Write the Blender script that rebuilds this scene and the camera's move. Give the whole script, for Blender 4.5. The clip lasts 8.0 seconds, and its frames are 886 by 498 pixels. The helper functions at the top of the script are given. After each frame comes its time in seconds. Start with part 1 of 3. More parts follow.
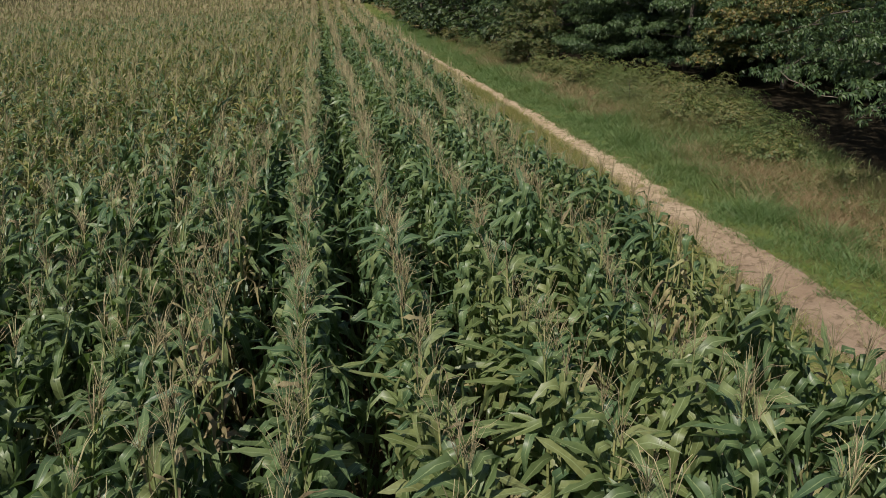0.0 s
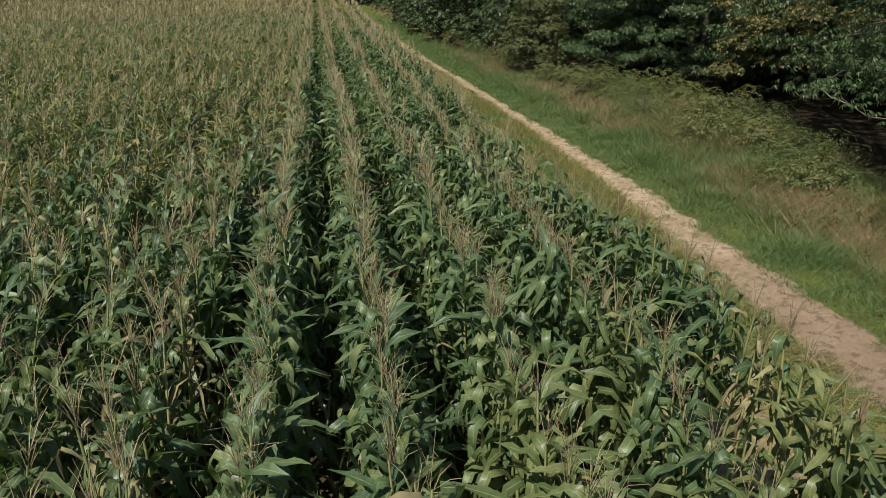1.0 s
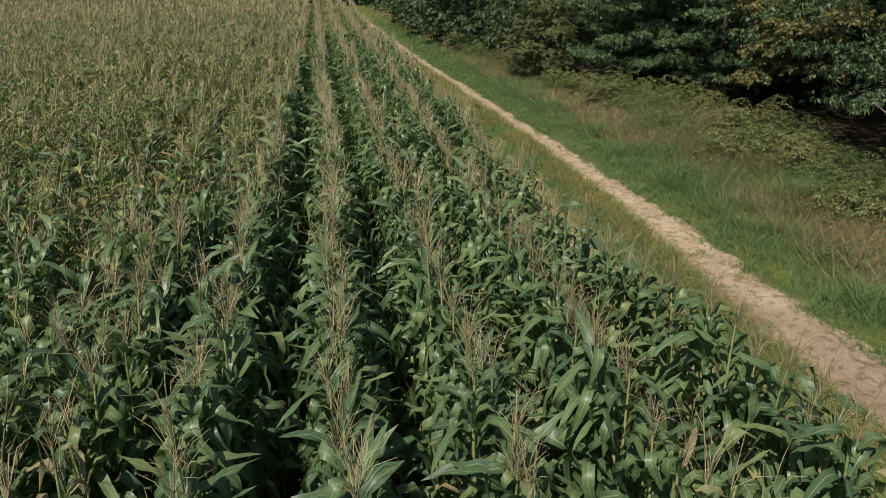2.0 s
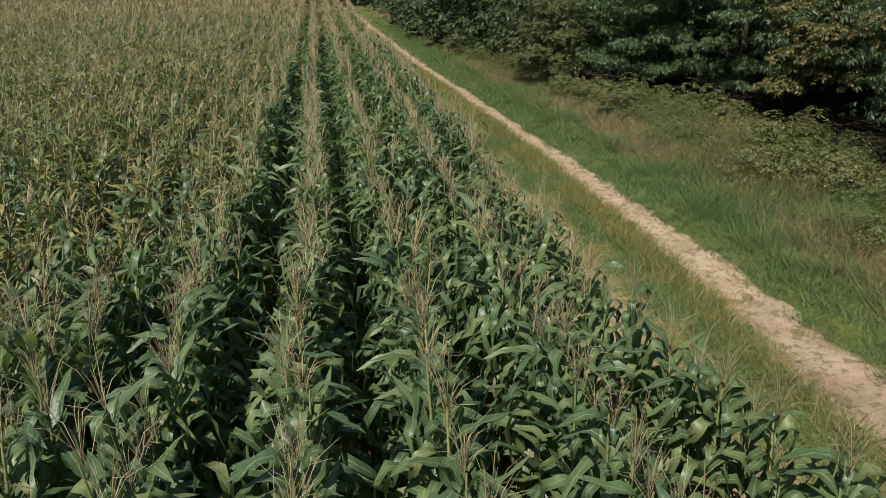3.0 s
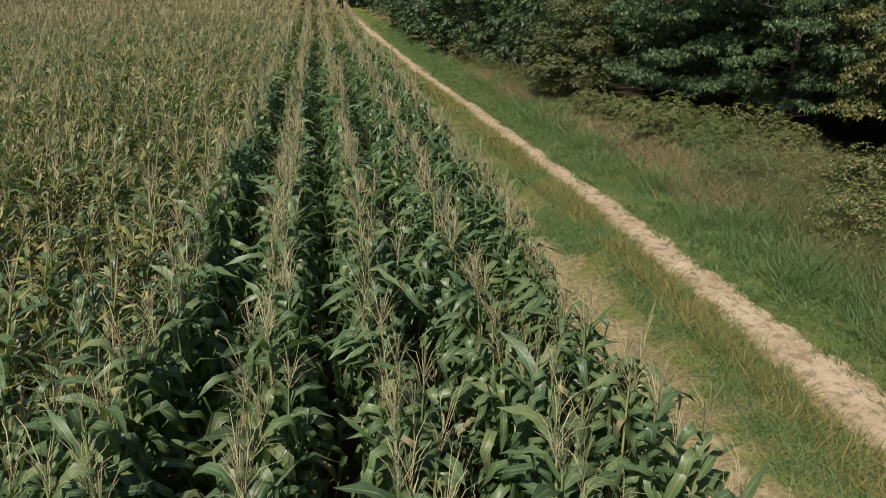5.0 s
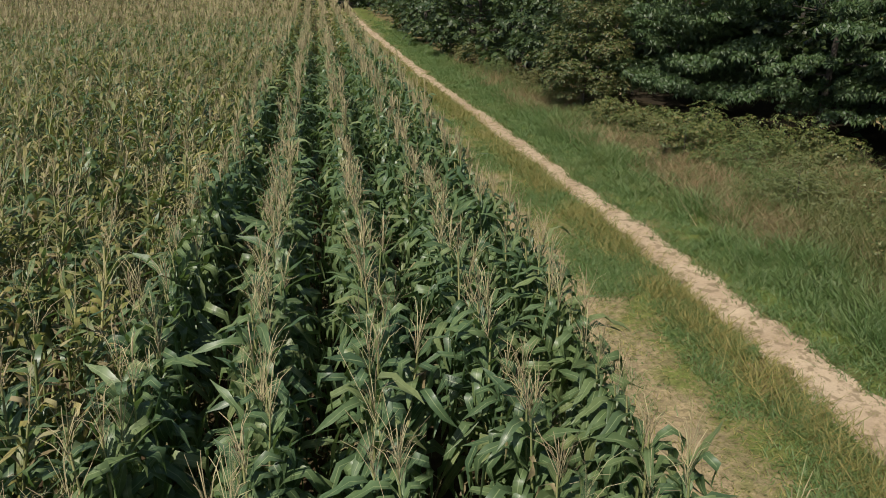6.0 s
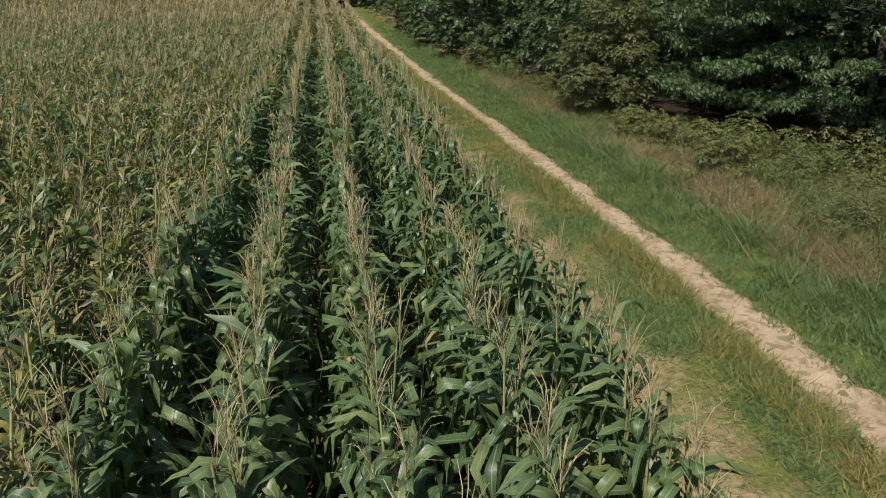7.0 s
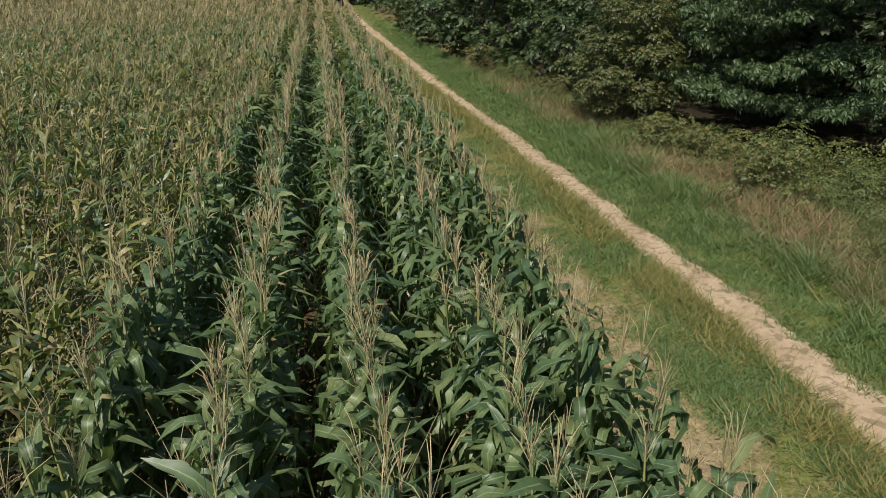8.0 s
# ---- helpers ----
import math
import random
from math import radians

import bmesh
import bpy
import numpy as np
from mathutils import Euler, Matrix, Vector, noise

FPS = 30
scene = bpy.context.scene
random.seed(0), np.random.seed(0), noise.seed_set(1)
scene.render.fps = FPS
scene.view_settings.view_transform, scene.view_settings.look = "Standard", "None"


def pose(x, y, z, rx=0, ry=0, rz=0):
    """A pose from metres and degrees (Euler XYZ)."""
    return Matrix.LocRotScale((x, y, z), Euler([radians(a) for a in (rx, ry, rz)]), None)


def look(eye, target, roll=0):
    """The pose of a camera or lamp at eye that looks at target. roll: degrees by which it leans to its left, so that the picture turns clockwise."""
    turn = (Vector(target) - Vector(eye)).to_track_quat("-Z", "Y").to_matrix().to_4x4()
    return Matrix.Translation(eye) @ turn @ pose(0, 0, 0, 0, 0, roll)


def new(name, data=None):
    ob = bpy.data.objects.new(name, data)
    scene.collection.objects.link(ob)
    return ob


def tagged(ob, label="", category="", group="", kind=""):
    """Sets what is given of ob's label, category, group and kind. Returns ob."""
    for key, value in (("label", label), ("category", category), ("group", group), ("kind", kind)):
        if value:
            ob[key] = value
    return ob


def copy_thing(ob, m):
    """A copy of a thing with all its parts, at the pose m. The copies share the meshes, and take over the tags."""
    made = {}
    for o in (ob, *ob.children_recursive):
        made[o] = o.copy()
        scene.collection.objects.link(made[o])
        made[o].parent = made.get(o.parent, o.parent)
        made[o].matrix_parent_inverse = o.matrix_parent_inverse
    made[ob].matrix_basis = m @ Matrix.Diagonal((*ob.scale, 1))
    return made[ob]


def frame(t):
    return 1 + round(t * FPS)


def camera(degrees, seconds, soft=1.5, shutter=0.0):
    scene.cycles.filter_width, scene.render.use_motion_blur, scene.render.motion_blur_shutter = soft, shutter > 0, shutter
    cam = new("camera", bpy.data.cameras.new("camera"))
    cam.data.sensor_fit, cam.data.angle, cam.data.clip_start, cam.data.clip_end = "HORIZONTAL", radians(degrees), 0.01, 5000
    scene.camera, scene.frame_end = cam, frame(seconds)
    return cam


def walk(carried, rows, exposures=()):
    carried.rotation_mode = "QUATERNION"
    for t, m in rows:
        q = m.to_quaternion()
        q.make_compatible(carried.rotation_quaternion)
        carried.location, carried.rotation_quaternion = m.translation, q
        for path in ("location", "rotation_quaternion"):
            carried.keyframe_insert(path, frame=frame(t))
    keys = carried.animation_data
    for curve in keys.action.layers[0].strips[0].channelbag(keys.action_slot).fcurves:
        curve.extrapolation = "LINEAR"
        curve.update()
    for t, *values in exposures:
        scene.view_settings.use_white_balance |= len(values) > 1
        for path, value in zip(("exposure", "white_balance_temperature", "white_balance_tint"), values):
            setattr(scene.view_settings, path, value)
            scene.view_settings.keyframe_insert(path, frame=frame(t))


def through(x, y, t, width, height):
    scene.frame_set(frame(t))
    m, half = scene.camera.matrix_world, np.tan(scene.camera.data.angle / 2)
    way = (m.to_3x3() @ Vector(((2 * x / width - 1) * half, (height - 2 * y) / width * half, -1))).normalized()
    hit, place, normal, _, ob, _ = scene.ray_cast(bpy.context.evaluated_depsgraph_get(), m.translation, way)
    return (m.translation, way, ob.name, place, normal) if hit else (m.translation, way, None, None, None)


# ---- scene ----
# ---- camera ----
cam = camera(66, 8.0, soft=0.8)
PATH = [
    (0, (-0.603, 2.228, 4.006), (-0.3114, 4.0565, 3.2491), -2.18),
    (0.5, (-0.501, 2.994, 4.033), (-0.2060, 4.8219, 3.2785), -1.97),
    (1, (-0.373, 3.816, 4.027), (-0.0755, 5.6448, 3.2730), -1.81),
    (1.5, (-0.234, 4.657, 4.004), (0.0647, 6.4860, 3.2512), -1.68),
    (3, (0.142, 7.087, 3.947), (0.4424, 8.9152, 3.1953), -1.47),
    (3.5, (0.235, 7.845, 3.946), (0.5361, 9.6741, 3.1939), -1.45),
    (4, (0.310, 8.586, 3.952), (0.6111, 10.4149, 3.2002), -1.45),
    (4.5, (0.367, 9.318, 3.963), (0.6685, 11.1471, 3.2110), -1.47),
    (6, (0.468, 11.561, 3.981), (0.7657, 13.3891, 3.2271), -1.59),
    (6.5, (0.489, 12.340, 3.971), (0.7858, 14.1677, 3.2157), -1.64),
    (7, (0.511, 13.127, 3.952), (0.8061, 14.9546, 3.1948), -1.70),
    (7.5, (0.534, 13.905, 3.928), (0.8293, 15.7317, 3.1676), -1.75),
    (8, (0.560, 14.644, 3.905), (0.8569, 16.4688, 3.1418), -1.79),
]
walk(cam, [(t, look(eye, target, roll)) for t, eye, target, roll in PATH],
     exposures=[(0.0, 0.10), (4.0, 0.20), (8.0, 0.19)])

# ---- world and sun ----
SUN_ELEVATION, SUN_FROM = radians(54), radians(214)   # compass bearing the sun stands at, clockwise from +Y
world = bpy.data.worlds.new("summer_sky")
scene.world = world
world.use_nodes = True
wn = world.node_tree.nodes
sky = wn.new("ShaderNodeTexSky")
sky.sky_type, sky.sun_disc = "NISHITA", False
sky.sun_elevation, sky.sun_rotation = SUN_ELEVATION, SUN_FROM
world.node_tree.links.new(sky.outputs[0], wn["Background"].inputs[0])
wn["Background"].inputs[1].default_value = 0.08
lamp = bpy.data.lights.new("sun", "SUN")
lamp.energy, lamp.angle, lamp.color = 5.0, radians(0.5), (1.0, 0.93, 0.82)
sun = new("sun", lamp)
toward = Vector((math.sin(SUN_FROM) * math.cos(SUN_ELEVATION), math.cos(SUN_FROM) * math.cos(SUN_ELEVATION), math.sin(SUN_ELEVATION)))
sun.matrix_world = look(toward * 60, (0, 0, 0))

rng = np.random.default_rng(11)

# ---- the plan ----
ROW_GAP, ROW_LAST, FIELD_END = 0.783, 2.18, 69.0      # corn rows run along +Y
TRACK = [(-20, 5.05), (0, 5.05), (12, 5.1), (16, 5.22), (22, 5.18), (31, 4.94), (37, 4.62), (46, 4.3), (57, 3.72), (64, 3.3), (71, 2.9), (200, -4)]


def track_x(y):
    """The middle of the sandy wheel track at y."""
    return np.interp(y, [p[0] for p in TRACK], [p[1] for p in TRACK])


def field_edge(y):
    """The x past which no corn grows."""
    return np.minimum(ROW_LAST + 0.5, track_x(y) - 1.75)


def patchy(x, y, size, seed):
    """Smooth random patches about size metres wide, from 0 to 1."""
    grid = np.random.default_rng(seed).random((64, 64))
    u, v = np.asarray(x, float) / size, np.asarray(y, float) / size
    i, j = np.floor(u).astype(int), np.floor(v).astype(int)
    f, g = u - i, v - j
    f, g = f * f * (3 - 2 * f), g * g * (3 - 2 * g)
    a, b, c, d = grid[i % 64, j % 64], grid[(i + 1) % 64, j % 64], grid[i % 64, (j + 1) % 64], grid[(i + 1) % 64, (j + 1) % 64]
    return (a * (1 - f) + b * f) * (1 - g) + (c * (1 - f) + d * f) * g


def ground_z(x, y):
    """Level near the start, then a slow rise, with small unevenness."""
    x, y = np.asarray(x, float), np.asarray(y, float)
    far = np.clip(y - 32, 0, 60)
    rise = 0.00075 * far ** 2 + np.clip(y - 92, 0, 120) * 0.03
    bumps = 0.02 * np.sin(x * 2.1 + 0.6 * np.sin(y * 0.9)) * np.sin(y * 1.3 + x * 0.4)
    rut = -0.035 * np.exp(-((x - track_x(y)) / 0.3) ** 2) - 0.02 * np.exp(-((x - track_x(y) + 1.5) / 0.3) ** 2)
    return rise + bumps + rut * (y < 90)


# ---- materials ----
def material(name):
    m = bpy.data.materials.new(name)
    m.use_nodes = True
    nt = m.node_tree
    return m, nt, nt.nodes["Principled BSDF"]


def node(nt, kind, **values):
    n = nt.nodes.new(kind)
    for key, value in values.items():
        n.inputs[key].default_value = value
    return n


def ramp(nt, source, stops):
    r = nt.nodes.new("ShaderNodeValToRGB")
    e = r.color_ramp.elements
    while len(e) < len(stops):
        e.new(0.5)
    for el, (p, c) in zip(e, stops):
        el.position, el.color = p, (*c, 1)
    nt.links.new(source, r.inputs[0])
    return r.outputs[0]


def mix(nt, kind, fac, a, b):
    n = nt.nodes.new("ShaderNodeMix")
    n.data_type, n.blend_type = "RGBA", kind
    for sock, value in ((n.inputs[0], fac), (n.inputs[6], a), (n.inputs[7], b)):
        if hasattr(value, "is_linked"):
            nt.links.new(value, sock)
        elif isinstance(value, tuple):
            sock.default_value = (*value, 1)
        else:
            sock.default_value = value
    return n.outputs[2]


def math_node(nt, op, a, b=0.0, c=0.0):
    n = nt.nodes.new("ShaderNodeMath")
    n.operation = op
    for sock, value in zip(n.inputs, (a, b, c)):
        if hasattr(value, "is_linked"):
            nt.links.new(value, sock)
        else:
            sock.default_value = value
    return n.outputs[0]


def noise_tex(nt, scale, detail=4.0, rough=0.6, vector=None):
    n = node(nt, "ShaderNodeTexNoise", Scale=scale, Detail=detail, Roughness=rough)
    if vector is None:
        vector = nt.nodes.new("ShaderNodeNewGeometry").outputs["Position"]
    nt.links.new(vector, n.inputs["Vector"])
    return n.outputs[0]


def bump(nt, p, height, strength, distance):
    b = node(nt, "ShaderNodeBump", Strength=strength, Distance=distance)
    nt.links.new(height, b.inputs["Height"])
    nt.links.new(b.outputs[0], p.inputs["Normal"])


def leaf_material(name, stops, rough=0.45, through_share=0.25, through=(0.16, 0.28, 0.03), midrib=None, patch=None):
    """Foliage: colour differs from leaf to leaf, from plant to plant and in patches; light passes through."""
    m, nt, p = material(name)
    geo = nt.nodes.new("ShaderNodeNewGeometry")
    info = nt.nodes.new("ShaderNodeObjectInfo")
    shuffled = math_node(nt, "FRACT", math_node(nt, "ADD", geo.outputs["Random Per Island"], info.outputs["Random"]))
    col = ramp(nt, shuffled, stops)
    spots = noise_tex(nt, 26, 3)
    col = mix(nt, "MULTIPLY", 0.55, col, ramp(nt, spots, [(0.3, (0.62, 0.62, 0.6)), (0.7, (1.25, 1.22, 1.1))]))
    drift = noise_tex(nt, 0.35, 3)
    if patch:
        col = mix(nt, "MIX", ramp(nt, drift, [(0.5, (0, 0, 0)), (0.72, (0.55, 0.55, 0.55))]), col, patch)
    if midrib:
        uv = nt.nodes.new("ShaderNodeUVMap")
        sep = nt.nodes.new("ShaderNodeSeparateXYZ")
        nt.links.new(uv.outputs[0], sep.inputs[0])
        off = math_node(nt, "ABSOLUTE", math_node(nt, "SUBTRACT", sep.outputs[0], 0.5))
        line = ramp(nt, off, [(0.025, (0.75, 0.75, 0.75)), (0.055, (0, 0, 0))])
        col = mix(nt, "MIX", line, col, midrib)
        veins = math_node(nt, "SINE", math_node(nt, "MULTIPLY", sep.outputs[0], 75.0))
        bump(nt, p, veins, 0.08, 0.002)
    nt.links.new(col, p.inputs["Base Color"])
    rough_var = ramp(nt, spots, [(0.3, (rough - 0.08,) * 3), (0.7, (rough + 0.12,) * 3)])
    nt.links.new(rough_var, p.inputs["Roughness"])
    p.inputs["Specular IOR Level"].default_value = 0.5
    trans = node(nt, "ShaderNodeBsdfTranslucent")
    nt.links.new(mix(nt, "MIX", 0.5, col, through), trans.inputs[0])
    both = nt.nodes.new("ShaderNodeMixShader")
    both.inputs[0].default_value = through_share
    nt.links.new(p.outputs[0], both.inputs[1])
    nt.links.new(trans.outputs[0], both.inputs[2])
    nt.links.new(both.outputs[0], nt.nodes["Material Output"].inputs[0])
    return m


CORN = leaf_material("corn_leaf_green", [(0.0, (0.062, 0.110, 0.056)), (0.4, (0.092, 0.152, 0.071)), (0.8, (0.136, 0.198, 0.086)), (1.0, (0.20, 0.24, 0.105))],
                     rough=0.41, through_share=0.33, midrib=(0.26, 0.32, 0.15), patch=(0.10, 0.13, 0.04))
CORN_LIGHT = leaf_material("corn_leaf_light", [(0.0, (0.092, 0.136, 0.054)), (0.5, (0.142, 0.186, 0.070)), (1.0, (0.22, 0.24, 0.10))], rough=0.42, through_share=0.34, midrib=(0.28, 0.34, 0.16))
CORN_PALE = leaf_material("corn_leaf_yellowing", [(0.0, (0.105, 0.128, 0.036)), (0.4, (0.172, 0.182, 0.050)), (0.75, (0.25, 0.228, 0.072)), (1.0, (0.34, 0.285, 0.125))],
                          rough=0.5, through_share=0.28, midrib=(0.27, 0.29, 0.15), patch=(0.14, 0.145, 0.06))
CORN_DRY = leaf_material("corn_leaf_dry", [(0.0, (0.15, 0.115, 0.06)), (0.5, (0.29, 0.245, 0.135)), (1.0, (0.25, 0.245, 0.11))], rough=0.7,
                         through_share=0.2, through=(0.4, 0.28, 0.1))
STALK = leaf_material("corn_stalk", [(0.0, (0.17, 0.21, 0.08)), (1.0, (0.32, 0.31, 0.14))], rough=0.5, through_share=0.0)
TASSEL = leaf_material("corn_tassel", [(0.0, (0.23, 0.172, 0.105)), (0.3, (0.34, 0.280, 0.160)), (0.7, (0.40, 0.345, 0.200)), (1.0, (0.28, 0.285, 0.140))], rough=0.75,
                       through_share=0.15, through=(0.45, 0.35, 0.15))
CHESTNUT = leaf_material("chestnut_leaf", [(0.0, (0.031, 0.060, 0.021)), (0.6, (0.047, 0.086, 0.029)), (1.0, (0.082, 0.120, 0.040))], rough=0.5, through_share=0.18)
AUTUMN = leaf_material("turning_leaf", [(0.0, (0.038, 0.056, 0.017)), (0.45, (0.080, 0.090, 0.022)), (0.8, (0.140, 0.118, 0.028)), (1.0, (0.19, 0.11, 0.035))], rough=0.55, through_share=0.25)
WOOD_LEAF = leaf_material("woodland_leaf", [(0.0, (0.022, 0.042, 0.014)), (0.6, (0.037, 0.064, 0.018)), (1.0, (0.068, 0.088, 0.025))], rough=0.5, through_share=0.2)
BRAMBLE = leaf_material("bramble_leaf", [(0.0, (0.048, 0.076, 0.020)), (0.5, (0.098, 0.126, 0.034)), (0.85, (0.150, 0.150, 0.044)), (1.0, (0.22, 0.15, 0.065))], rough=0.55, through_share=0.22, patch=(0.15, 0.115, 0.05))
WEED = leaf_material("weed_leaf", [(0.0, (0.060, 0.102, 0.032)), (0.6, (0.098, 0.142, 0.042)), (1.0, (0.155, 0.170, 0.052))], rough=0.6, through_share=0.25, patch=(0.16, 0.13, 0.06))
OLIVE = leaf_material("olive_leaf", [(0.0, (0.042, 0.066, 0.018)), (0.5, (0.070, 0.092, 0.024)), (0.8, (0.110, 0.112, 0.030)), (1.0, (0.165, 0.105, 0.05))], rough=0.55, through_share=0.25)
GRASS = leaf_material("verge_grass", [(0.0, (0.075, 0.140, 0.044)), (0.6, (0.115, 0.190, 0.062)), (1.0, (0.19, 0.235, 0.095))], rough=0.55, through_share=0.35, through=(0.22, 0.36, 0.04), patch=(0.17, 0.175, 0.055))
OLIVE_GRASS = leaf_material("olive_weed", [(0.0, (0.080, 0.110, 0.036)), (0.5, (0.135, 0.155, 0.052)), (1.0, (0.21, 0.195, 0.075))], rough=0.65, through_share=0.3, patch=(0.18, 0.145, 0.06))
YELLOW_GRASS = leaf_material("tired_grass", [(0.0, (0.11, 0.14, 0.035)), (0.5, (0.22, 0.20, 0.06)), (1.0, (0.34, 0.275, 0.10))], rough=0.65, through_share=0.25, patch=(0.11, 0.15, 0.04))
DRY_GRASS = leaf_material("dry_grass", [(0.0, (0.16, 0.10, 0.055)), (0.5, (0.28, 0.20, 0.11)), (1.0, (0.40, 0.32, 0.185))], rough=0.8, through_share=0.2, through=(0.4, 0.28, 0.12), patch=(0.14, 0.14, 0.05))


def bark_material(name, dark, light):
    m, nt, p = material(name)
    n = noise_tex(nt, 9, 6, 0.7)
    nt.links.new(ramp(nt, n, [(0.3, dark), (0.7, light)]), p.inputs["Base Color"])
    p.inputs["Roughness"].default_value = 0.9
    bump(nt, p, n, 0.8, 0.03)
    return m


BARK = bark_material("bark", (0.03, 0.024, 0.018), (0.11, 0.09, 0.07))
DEAD_WOOD = bark_material("dead_wood", (0.12, 0.09, 0.07), (0.24, 0.19, 0.16))


def sand_material(name, low, high, near_tint=None):
    m, nt, p = material(name)
    big, fine, grit = noise_tex(nt, 1.1, 4), noise_tex(nt, 9, 5, 0.7), noise_tex(nt, 70, 3)
    col = ramp(nt, big, [(0.35, low), (0.65, high)])
    col = mix(nt, "MULTIPLY", 0.8, col, ramp(nt, fine, [(0.34, (0.78, 0.76, 0.73)), (0.5, (0.97, 0.96, 0.95)), (0.7, (1.1, 1.09, 1.07))]))
    col = mix(nt, "MULTIPLY", 0.4, col, ramp(nt, grit, [(0.3, (0.7, 0.7, 0.7)), (0.7, (1.2, 1.2, 1.2))]))
    clods = noise_tex(nt, 6.5, 4, 0.65)
    col = mix(nt, "MIX", ramp(nt, clods, [(0.52, (0, 0, 0)), (0.60, (0.8, 0.8, 0.8))]), col, (0.19, 0.145, 0.09))
    # sand takes this darker tint at low y, fading out by about y 15
    if near_tint:
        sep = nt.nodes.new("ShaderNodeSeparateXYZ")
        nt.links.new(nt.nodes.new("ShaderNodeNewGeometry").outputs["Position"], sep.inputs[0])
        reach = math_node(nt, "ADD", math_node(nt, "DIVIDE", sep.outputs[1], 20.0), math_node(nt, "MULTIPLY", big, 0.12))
        col = mix(nt, "MIX", ramp(nt, reach, [(0.55, (0.95, 0.95, 0.95)), (0.8, (0, 0, 0))]), col, mix(nt, "MULTIPLY", 1.0, col, near_tint))
    nt.links.new(col, p.inputs["Base Color"])
    p.inputs["Roughness"].default_value = 0.95
    p.inputs["Specular IOR Level"].default_value = 0.15
    bump(nt, p, math_node(nt, "SUBTRACT", fine, clods), 0.5, 0.03)
    return m


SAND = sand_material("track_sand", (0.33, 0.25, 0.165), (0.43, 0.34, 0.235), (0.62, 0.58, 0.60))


def ground_material():
    """Bare soil between the rows, thin turf on the verges, leaf litter under the trees, its colour darkened for their
    shade.
    """
    m, nt, p = material("ground_soil_and_turf")
    pos = nt.nodes.new("ShaderNodeNewGeometry").outputs["Position"]
    sep = nt.nodes.new("ShaderNodeSeparateXYZ")
    nt.links.new(pos, sep.inputs[0])
    wob = math_node(nt, "MULTIPLY", math_node(nt, "SUBTRACT", noise_tex(nt, 1.6, 4), 0.5), 1.4)
    shift = ramp(nt, math_node(nt, "DIVIDE", sep.outputs[1], 80.0), [((y / 80), ((5.15 - float(track_x(y))) / 3.0,) * 3) for y in (0, 22, 31, 37, 46, 57, 64, 71)])
    x = math_node(nt, "ADD", math_node(nt, "ADD", sep.outputs[0], math_node(nt, "MULTIPLY", shift, 3.0)), wob)
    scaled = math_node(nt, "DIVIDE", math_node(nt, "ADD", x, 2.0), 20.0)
    # last stop: the trees' deep shade is put into the litter colour, near black
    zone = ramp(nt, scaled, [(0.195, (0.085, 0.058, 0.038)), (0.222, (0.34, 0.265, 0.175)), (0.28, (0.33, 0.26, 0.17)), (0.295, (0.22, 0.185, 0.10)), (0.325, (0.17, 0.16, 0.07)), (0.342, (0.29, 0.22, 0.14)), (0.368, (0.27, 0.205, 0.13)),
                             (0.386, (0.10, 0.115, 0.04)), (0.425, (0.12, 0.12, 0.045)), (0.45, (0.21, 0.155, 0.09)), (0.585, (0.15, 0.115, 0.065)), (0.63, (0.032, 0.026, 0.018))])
    fine = noise_tex(nt, 11, 6, 0.7)
    mid = noise_tex(nt, 2.3, 4)
    sprouts = math_node(nt, "ADD", noise_tex(nt, 24, 4, 0.75), math_node(nt, "MULTIPLY", math_node(nt, "SUBTRACT", mid, 0.5), 0.9))
    belt = ramp(nt, scaled, [(0.23, (0.12, 0.12, 0.12)), (0.275, (0.2, 0.2, 0.2)), (0.295, (0.8, 0.8, 0.8)), (0.31, (0.9, 0.9, 0.9)), (0.335, (0.5, 0.5, 0.5)), (0.372, (0.5, 0.5, 0.5)), (0.39, (0.9, 0.9, 0.9)), (0.425, (0.9, 0.9, 0.9)), (0.45, (0.4, 0.4, 0.4)), (0.57, (0.3, 0.3, 0.3)), (0.62, (0, 0, 0))])
    green = math_node(nt, "MULTIPLY", belt, ramp(nt, sprouts, [(0.44, (0, 0, 0)), (0.54, (1, 1, 1))]))
    zone = mix(nt, "MIX", green, zone, mix(nt, "MIX", noise_tex(nt, 40, 2), (0.07, 0.11, 0.028), (0.15, 0.18, 0.05)))
    beyond = ramp(nt, math_node(nt, "DIVIDE", sep.outputs[1], 80.0), [(0.905, (0, 0, 0)), (0.93, (1, 1, 1))])
    zone = mix(nt, "MIX", beyond, zone, (0.05, 0.05, 0.022))
    col = mix(nt, "MULTIPLY", 0.75, zone, ramp(nt, fine, [(0.32, (0.5, 0.5, 0.48)), (0.68, (1.3, 1.28, 1.2))]))
    col = mix(nt, "MULTIPLY", 0.6, col, ramp(nt, mid, [(0.35, (0.75, 0.8, 0.7)), (0.65, (1.2, 1.12, 1.05))]))
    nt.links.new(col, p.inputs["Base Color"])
    p.inputs["Roughness"].default_value = 0.95
    p.inputs["Specular IOR Level"].default_value = 0.08
    bump(nt, p, fine, 0.8, 0.06)
    return m


GROUND = ground_material()


